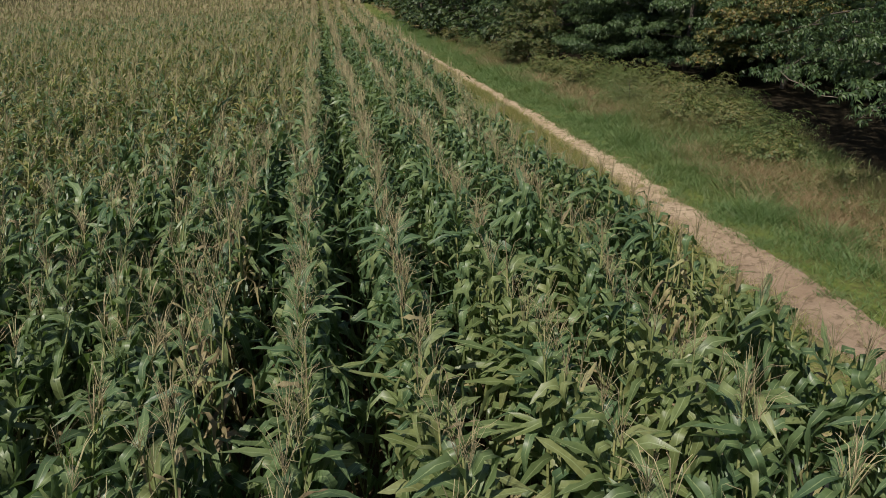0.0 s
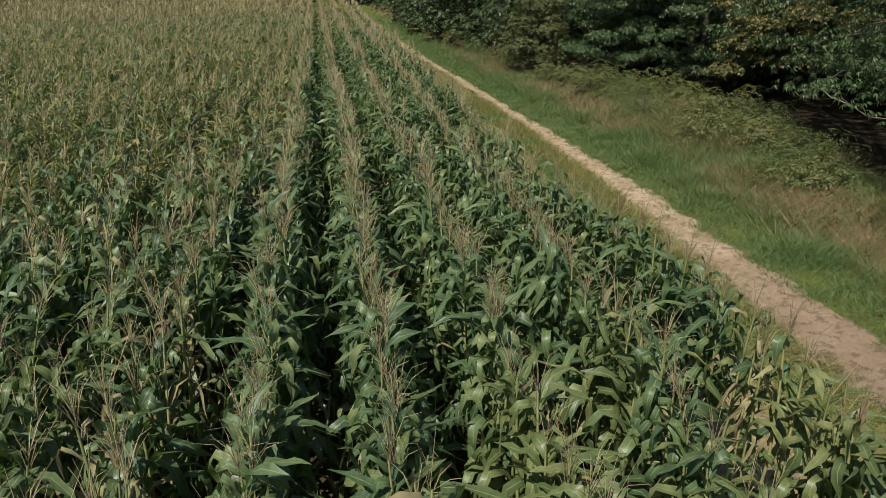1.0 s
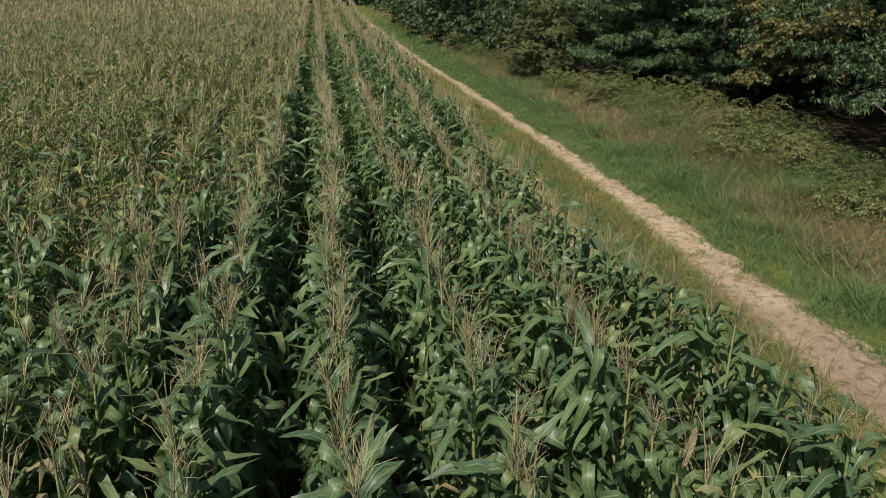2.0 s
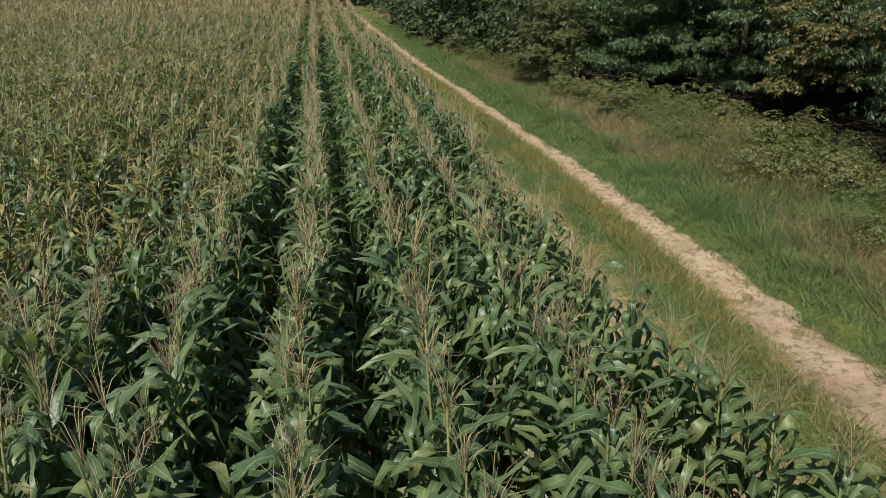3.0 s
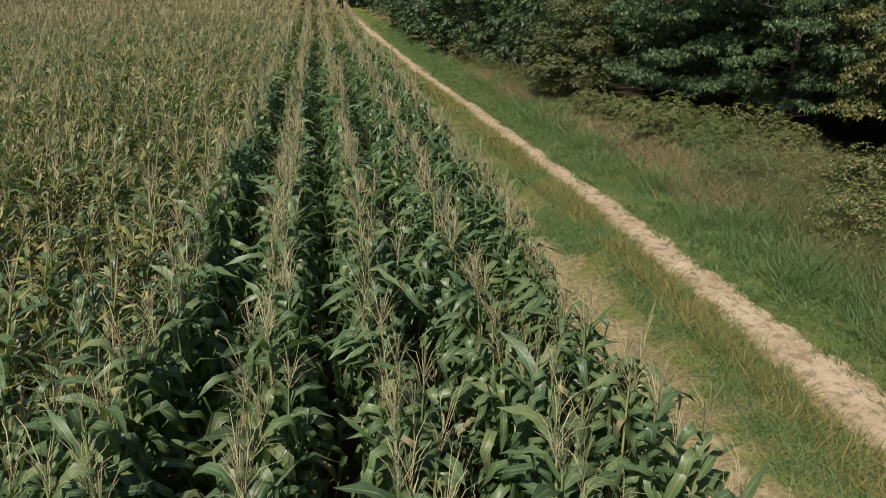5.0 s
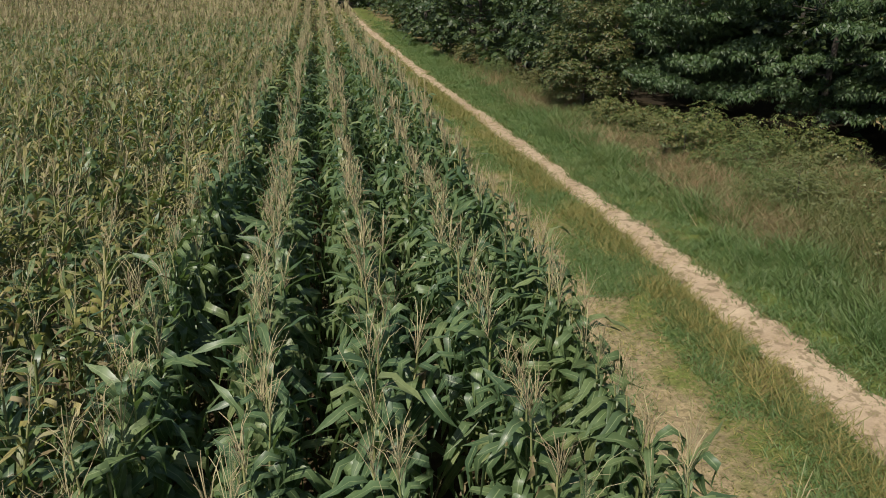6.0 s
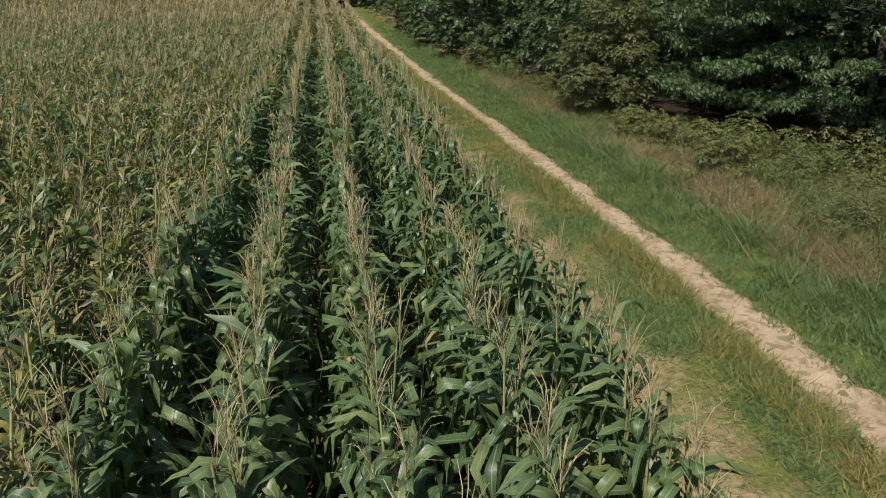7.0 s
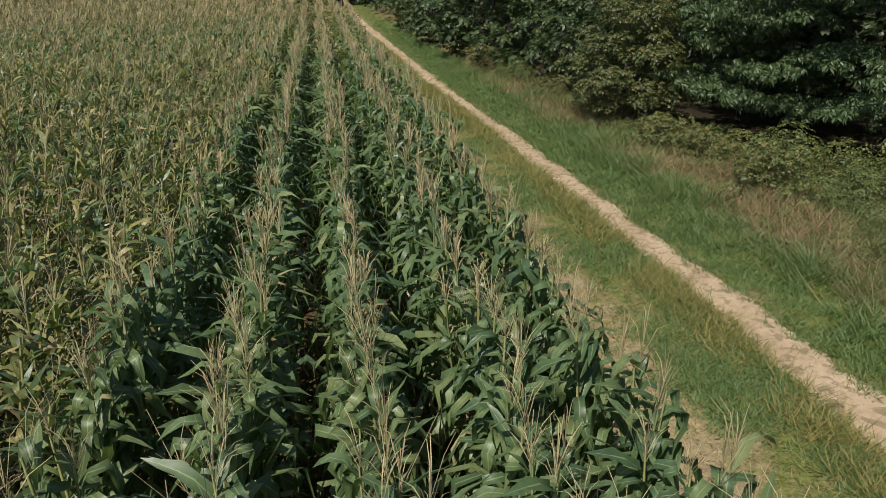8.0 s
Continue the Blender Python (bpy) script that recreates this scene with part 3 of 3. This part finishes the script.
def in_rough(x, y):
    """West of the deep shade under the trees, where nothing grows."""
    return x < np.interp(y, [p[1] for p in SHADE_EDGE], [p[0] for p in SHADE_EDGE]) + 0.5 * (patchy(x, y, 0.8, 61) - 0.5)


def build_grass():
    r = np.random.default_rng(5)
    # lush grass past the track
    x, y = follow(*clumped(150000, 5.25, 7.05, 5, 73, r, 0.10, 9, 1.9))
    ok = off_track(x + r.normal(0, 0.08, len(x)), y, 0.17) & (patchy(x, y, 0.28, 31) > r.uniform(0.0, 0.55, len(x)))
    x, y = x[ok], y[ok]
    tall = np.clip((x - track_x(y)) / 1.3, 0.45, 1.3) * (0.35 + 1.5 * patchy(x, y, 0.45, 4))
    for bx, by, w in LUSH_SPOTS:
        tall = tall * (1 + 0.9 * np.exp(-((x - bx) ** 2 + (y - by) ** 2) / w ** 2))
    grass_stuff("grass", "lush green verge grass beside the sandy track", GRASS, [blades(x, y, (0.05 + 0.17 * r.random(len(x)) ** 1.4) * tall, 0.008 + 0.013 * (y / 40), 1.0, r)])
    # turf between the wheel tracks and beside the corn
    x, y = follow(*clumped(150000, 2.5, 4.95, 5, 66, r, 0.10, 14, 2.1))
    lush = patchy(x, y, 0.8, 9) * 0.6 + patchy(x, y, 0.3, 10) * 0.4 + 0.22 * np.clip(x - track_x(y) + 1.25, -0.8, 0.6) - bare_by_corn(x, y)
    keep = off_track(x, y, 0.24) & (lush > r.normal(0.5, 0.12, len(x)))
    x, y = x[keep], y[keep]
    nx, ny = follow(*clumped(70000, 3.0, 4.9, 11, 30, r, 0.09, 14, 1.2))
    lush = patchy(nx, ny, 0.8, 9) * 0.6 + patchy(nx, ny, 0.3, 10) * 0.4 + 0.25 * np.clip(nx - track_x(ny) + 1.35, -0.8, 0.4) - bare_by_corn(nx, ny)
    keep = off_track(nx, ny, 0.24) & (lush > r.normal(0.42, 0.12, len(nx)))
    x, y = np.concatenate([x, nx[keep]]), np.concatenate([y, ny[keep]])
    grass_stuff("grass", "patchy green turf between the wheel tracks", GRASS, [blades(x, y, 0.02 + 0.065 * r.random(len(x)), 0.007 + 0.012 * (y / 40), 1.1, r)])
    x, y = follow(*clumped(42000, 4.35, 5.0, 5, 64, r, 0.09, 9, 1.8))
    keep = off_track(x + r.normal(0, 0.07, len(x)), y, 0.16) & (patchy(x, y, 1.1, 12) > r.uniform(0.1, 0.7, len(x)) + 0.3 * np.clip((19 - y) / 4, 0, 1))
    x, y = x[keep], y[keep]
    grass_stuff("grass", "yellowed grass fringe along the sandy track", YELLOW_GRASS, [blades(x, y, 0.05 + 0.16 * r.random(len(x)), 0.006 + 0.009 * (y / 40), 1.0, r)])
    x, y = follow(*clumped(16000, 2.4, 4.6, 5, 62, r, 0.16, 9, 1.8))
    grass_stuff("grass", "straw-coloured wisps in the worn turf", YELLOW_GRASS, [blades(x, y, 0.02 + 0.07 * r.random(len(x)), 0.007 + 0.009 * (y / 40), 1.2, r)])
    x, y = follow(*clumped(14000, 4.72, 5.6, 5, 68, r, 0.035, 9))
    grass_stuff("grass", "stray grass tufts growing in the track", YELLOW_GRASS, [blades(x, y, 0.02 + 0.05 * r.random(len(x)), 0.008, 1.0, r)])
    # dry and green tall grass in the rough
    x, y = follow(*clumped(80000, 6.7, 12.0, 8, 46, r, 0.2, 20, 1.5))
    band = np.exp(-((x - track_x(y) - 2.25) / 0.55) ** 2)
    brown = patchy(x, y, 1.6, 14) * 0.8 + 0.12 * band
    for bx, by, w, strong in DRY_SPOTS:
        brown = brown + strong * np.exp(-(((x - bx) ** 2 + (y - by) ** 2 * 0.6) / w ** 2))
    keep = (brown > r.normal(0.50, 0.13, len(x))) & in_rough(x, y)
    x, y = x[keep], y[keep]
    grass_stuff("dry_grass", "tall dry reddish-brown grass in rough ground", DRY_GRASS, [blades(x, y, 0.10 + 0.42 * r.random(len(x)) ** 1.5, 0.005 + 0.010 * (y / 40), 1.1, r)])
    x, y = follow(*clumped(50000, 6.7, 12.0, 8, 46, r, 0.25, 30, 1.5))
    brown = patchy(x, y, 1.6, 14)
    for bx, by, w, strong in DRY_SPOTS:
        brown = brown + strong * np.exp(-(((x - bx) ** 2 + (y - by) ** 2 * 0.6) / w ** 2))
    keep = (brown < r.normal(0.62, 0.13, len(x))) & in_rough(x, y)
    x, y = x[keep], y[keep]
    grass_stuff("grass", "tall green grass and weeds in rough ground", GRASS, [blades(x, y, (0.12 + 0.3 * r.random(len(x))) * (0.5 + 1.2 * patchy(x, y, 0.9, 15)), 0.009 + 0.010 * (y / 40), 0.9, r)])


build_grass()


# ---- trees and bushes ----
def spray(r, leaflets, length, width, droop):
    """A leaf spray: narrow leaflets that fan out from one twig end and hang."""
    v, q = [], []
    for k in range(leaflets):
        a = k * 2 * math.pi / leaflets + r.uniform(-0.4, 0.4)
        l, w = length * r.uniform(0.7, 1.15), width * r.uniform(0.8, 1.2)
        d, side = np.array([math.cos(a), math.sin(a), 0]), np.array([-math.sin(a), math.cos(a), 0])
        drop = droop * r.uniform(0.5, 1.4)
        base, mid = d * 0.02, d * l * 0.5 + np.array([0, 0, -drop * l * 0.22])
        tip = d * l * 0.95 + np.array([0, 0, -drop * l])
        i = len(v)
        v += [base, mid + side * w / 2 - np.array([0, 0, w * 0.15]), tip, mid - side * w / 2 - np.array([0, 0, w * 0.15])]
        q.append([i, i + 1, i + 2, i + 3])
    return np.array(v), np.array(q), np.zeros(len(q), int), np.full((len(v), 2), 0.25)


def sprays_at(places, outward, size, variants, r):
    """Leaf sprays at places, tipped towards outward."""
    k = len(places)
    up = outward / (np.linalg.norm(outward, axis=1)[:, None] + 1e-9) * 0.7 + np.array([0, 0, 0.75]) + r.normal(0, 0.22, (k, 3))
    up /= np.linalg.norm(up, axis=1)[:, None]
    ref = r.normal(0, 1, (k, 3))
    a = np.cross(up, ref)
    a /= np.linalg.norm(a, axis=1)[:, None]
    b = np.cross(up, a)
    scale = size * r.uniform(0.75, 1.25, k)
    m = np.zeros((k, 4, 4))
    m[:, :3, 0], m[:, :3, 1], m[:, :3, 2] = a * scale[:, None], b * scale[:, None], up * scale[:, None]
    m[:, :3, 3], m[:, 3, 3] = places, 1
    pick = r.integers(0, len(variants), k)
    bits = Bits()
    for i, var in enumerate(variants):
        if (pick == i).any():
            bits.add(*place_many(var, m[pick == i]))
    return bits


def tree(name, label, category, x, y, height, reach, lowest, limbs, sprays, mat, seed, leaf=(7, 0.2, 0.06, 0.6), trunk=0.14, towards=None, flat=0.55, clump=(0.45, 0.85), group="", shell=0, topped=0.8):
    """A tapered trunk with limbs, and a crown of leaf sprays in uneven tiers along the limbs."""
    r = np.random.default_rng(seed)
    z0 = float(ground_z(x, y)) - 0.05
    ob = tagged(new(name), label, category, group)
    ob.location = (x, y, z0)
    wood = Bits()
    n = 9
    hs = np.linspace(0, height * 0.93, n)
    bend = np.cumsum(r.normal(0, 0.07, (n, 2)), 0) * height / 9
    bend[0] = 0
    spine = np.concatenate([bend, hs[:, None]], 1)
    wood.add(*tube(spine, trunk * np.linspace(1.15, 0.12, n), 8))
    part("trunk", wood.mesh("trunk", [BARK]), ob)
    clumps = []
    for k in range(limbs):
        f = (k + r.uniform(0.1, 0.9)) / limbs
        h = lowest + (height * 0.95 - lowest) * f ** 1.15
        a = k * 2.399 + r.uniform(-0.35, 0.35)
        if towards is not None and r.random() < 0.35:
            a = towards + r.normal(0, 0.6)
        shape = math.sin(math.pi * min(1.0, 0.30 + 0.66 * f)) ** 0.8
        out = reach * shape * r.uniform(0.72, 1.08)
        start = np.array([np.interp(h * 0.9, hs, bend[:, 0]), np.interp(h * 0.9, hs, bend[:, 1]), max(0.25, h * 0.9)])
        d = np.array([math.cos(a), math.sin(a), 0])
        s = np.linspace(0, 1, 5)[:, None]
        sag = r.uniform(-0.05, 0.12) - 0.25 * (1 - f)
        pts = start + d * out * s + np.array([0, 0, 1.0]) * (out * (0.30 * s + (sag - 0.22) * s ** 2)) + r.normal(0, 0.05, (5, 3)) * s
        part("limb", Bits().add(*tube(pts, trunk * 0.42 * (1 - 0.6 * f) * np.linspace(1, 0.12, 5), 5)).mesh("limb", [BARK]), ob)
        for g in np.linspace(0.35, 1.0, max(3, int(out * 1.5))):
            c = np.array([np.interp(g, s[:, 0], pts[:, i]) for i in range(3)]) + r.normal(0, 0.2, 3) * np.array([1, 1, 0.5])
            c[2] = max(c[2], 0.3)
            clumps.append((c, r.uniform(*clump) * (0.75 + 0.35 * g), g))
    for k in range(shell):
        u = r.random() ** 1.5
        a = r.uniform(0, 2 * math.pi) if towards is None or k % 4 == 0 else towards + 0.35 + r.uniform(-1.75, 1.75)
        rad = reach * math.sqrt(max(0.02, 1 - (u - 0.12) ** 2 / 0.8)) * (0.78 if u < 0.05 else 1.0) * r.uniform(0.74 if towards is None else 0.5, 1.04)
        c = np.array([math.cos(a) * rad, math.sin(a) * rad, lowest + 0.2 + (height - lowest - 0.2) * u])
        clumps.append((c, r.uniform(*clump), 0.8))
    weight = np.array([c[1] ** 2 for c in clumps])
    pick = r.choice(len(clumps), sprays, p=weight / weight.sum())
    centre, radius = np.array([c[0] for c in clumps])[pick], np.array([c[1] for c in clumps])[pick]
    way = r.normal(0, 1, (sprays, 3))
    way[:, 2] = np.where(r.random(sprays) < topped, np.abs(way[:, 2]), way[:, 2])
    way /= np.linalg.norm(way, axis=1)[:, None]
    places = centre + way * (radius * r.uniform(0.72, 1.1, sprays))[:, None] * np.array([1, 1, flat])
    places[:, 2] = np.maximum(places[:, 2], 0.12)
    out = way.copy()
    out[:, :2] += centre[:, :2] / (reach + 0.1) * 0.7
    kinds = [spray(r, leaf[0], leaf[1], leaf[2], leaf[3]) for _ in range(6)]
    part("crown", sprays_at(places, out, np.ones(sprays), kinds, r).mesh("crown", [mat]), ob)
    return ob


WEST = math.pi


def build_trees():
    big, near = (9, 0.125, 0.032, 0.8), (9, 0.11, 0.030, 0.8)
    # the woodland edge beside the verge
    tree("chestnut_tree", "broad dark green chestnut tree with low tiers", "tree", 13.35, 27.75, 8.0, 5.1, 0.6, 12, 17500, CHESTNUT, 31, big, 0.08, WEST, 0.38, (0.40, 0.66), shell=270, topped=0.93)
    hung = tree("chestnut_tree", "dark chestnut tree overhanging the rough verge", "tree", 13.2, 17.0, 7.0, 4.0, 1.3, 18, 4500, CHESTNUT, 32, near, 0.13, WEST, 0.42, (0.42, 0.75), shell=110, topped=0.95)
    for pts in ([(0, 0, 2.2), (-2.4, -2.0, 1.75), (-4.4, -3.5, 1.60), (-4.7, -3.2, 1.62), (-4.4, -2.4, 1.66), (-4.25, -2.0, 1.70)], [(-4.4, -2.4, 1.66), (-4.5, -2.0, 1.74), (-4.5, -1.7, 1.86)]):
        part("limb", Bits().add(*tube(pts, np.linspace(0.014, 0.004, len(pts)), 5)).mesh("limb", [DEAD_WOOD]), hung, "bare pale dead limb")
    tree("ash_tree", "slender tree with yellow and rust turning leaves", "tree", 14.2, 22.8, 7.0, 2.9, 1.1, 18, 6500, AUTUMN, 33, (7, 0.115, 0.045, 0.5), 0.09, WEST, 0.55, (0.35, 0.65), shell=90, topped=0.9)
    tree("chestnut_tree", "tall chestnut tree casting deep shade", "tree", 11.7, 11.8, 7.0, 3.9, 1.25, 18, 6500, CHESTNUT, 34, near, 0.17, WEST, 0.42, (0.42, 0.75), shell=190, topped=0.95)
    tree("shrub", "olive-yellow shrub with browning lower leaves", "shrub", 8.15, 31.4, 3.9, 1.3, 0.35, 20, 4600, OLIVE, 35, (6, 0.095, 0.040, 0.35), 0.04, None, 0.8, (0.25, 0.45), shell=50)
    tree("oak_tree", "dense green tree at the woodland edge", "tree", 10.6, 35.6, 7, 3.5, 0.4, 26, 5500, WOOD_LEAF, 36, (7, 0.16, 0.065, 0.4), 0.12, shell=150)
    for k, (x, y, h, w) in enumerate([(9.0, 40.5, 7, 2.7), (8.3, 45.5, 7, 2.5), (7.6, 50.5, 7, 2.5), (7.1, 56, 7, 2.5), (6.8, 62, 7, 2.5), (6.4, 68, 7, 2.5), (6.0, 73.5, 7, 2.5), (3.2, 75.2, 5, 2.2), (0.2, 76.5, 5, 2.2), (-3.5, 77.5, 5, 2.4)]):
        tree("oak_tree", "dense green tree at the woodland edge", "tree", x, y, h, w, 0.1, 14, 1500 if y < 60 else 800, WOOD_LEAF, 40 + k, (6, 0.22, 0.11, 0.35), 0.11, None, 0.7, (0.45, 0.8), "woodland edge trees", 60)
    # the wood behind
    for k, (x, y) in enumerate([(17, 12), (18.5, 18), (18, 25.5), (17.5, 31.5), (15.5, 37), (14.5, 43), (13, 50), (12.5, 57), (12, 65), (11, 73), (22, 15), (23, 22), (22.5, 29), (21, 36), (19, 45)]):
        tree("oak_tree", "shaded woodland tree behind the edge", "tree", x, y, 10.5, 3.9, 0.6, 10, 420, WOOD_LEAF, 60 + k, (6, 0.42, 0.24, 0.35), 0.15, None, 0.8, (0.7, 1.2), "woodland trees", 40)
    # dark undergrowth between the trunks
    for k, (x, y) in enumerate([(15.2, 25.3), (16.2, 29.0), (17.5, 22.0), (15.6, 19.0), (15.0, 32.0), (18.5, 28.0), (20.5, 25.0), (16.0, 15.5), (13.2, 33.5), (19.5, 33.0), (24.0, 27.0), (25.5, 33.0)]):
        tree("shrub", "shaded dark green shrub under the trees", "shrub", x, y, 3.4, 1.9, 0.3, 8, 520, WOOD_LEAF, 120 + k, (6, 0.26, 0.14, 0.35), 0.05, None, 0.8, (0.5, 0.9), "undergrowth", 26)
    # low brambles in the rough
    r = np.random.default_rng(77)
    spots = [(8.05, 25.1, 0.95, 1.1), (8.9, 24.0, 0.8, 0.8), (9.6, 24.9, 0.9, 0.9), (10.5, 23.9, 0.8, 0.8), (8.3, 21.6, 0.8, 0.95),
             (10.6, 20.6, 0.8, 0.75), (9.6, 20.4, 0.8, 0.9), (10.2, 18.9, 0.7, 0.7), (8.4, 18.6, 0.8, 0.9), (9.3, 17.6, 0.7, 0.8), (9.5, 16.5, 0.6, 0.65), (8.5, 14.9, 0.55, 0.5),
             (8.4, 27.4, 0.7, 0.8), (9.2, 26.3, 0.9, 0.9), (7.9, 28.8, 0.6, 0.7), (7.6, 35.5, 0.7, 0.7), (7.3, 38.5, 0.7, 0.7), (7.0, 43.0, 0.7, 0.8)]
    for k, (x, y, w, h) in enumerate(spots):
        green = k % 3 == 1
        tree("bramble_bush", "low tangled grey-green weedy bush" if green else "low tangled yellow-green bramble bush", "bush", x, y, h, w, 0.12, 14, 820, WEED if green else BRAMBLE, 90 + k,
             (5, 0.055, 0.022, 0.35) if green else (5, 0.070, 0.037, 0.35), 0.02, None, 0.7, (0.2, 0.36), "brambles on the verge")
    # leafy weeds between them, in soft mounds
    x, y = clumped(9000, 6.9, 11.4, 8, 40, r, 0.3, 30, 1.4)
    x, y = follow(x, y)
    ok = in_rough(x, y)
    x, y = x[ok], y[ok]
    swell = 0.2 + 0.9 * patchy(x, y, 1.1, 51) * np.clip((x - track_x(y) - 1.7) / 1.2, 0.1, 1)
    places = np.stack([x, y, ground_z(x, y) + 0.05 + 0.42 * swell * r.random(len(x)) ** 0.8], -1)
    leafs = sprays_at(places, r.normal(0, 0.6, (len(x), 3)), np.ones(len(x)), [spray(r, 5, 0.09, 0.022, 0.1) for _ in range(5)], r)
    x, y = follow(*clumped(90000, 6.7, 11.6, 8, 44, r, 0.16, 20, 1.5))
    ok = in_rough(x, y)
    x, y = x[ok], y[ok]
    swell = 0.2 + 0.9 * patchy(x, y, 1.1, 51) * np.clip((x - track_x(y) - 1.5) / 1.0, 0.1, 1)
    straw = patchy(x, y, 0.7, 52) + 0.5 * r.random(len(x))
    for mat, label, which in ((OLIVE_GRASS, "tall olive weed stems tangled over the brambles", straw < 0.92), (DRY_GRASS, "dry tan stems standing among the brambles", straw >= 0.92)):
        grass_stuff("weeds", label, mat, [blades(x[which], y[which], (0.12 + 0.58 * r.random(which.sum())) * swell[which], 0.005 + 0.009 * (y[which] / 40), 0.8, r)])
    tagged(new("weeds", leafs.mesh("weeds", [WEED])), "grey-green leafy weeds in rough ground", "weeds", kind="stuff")


build_trees()
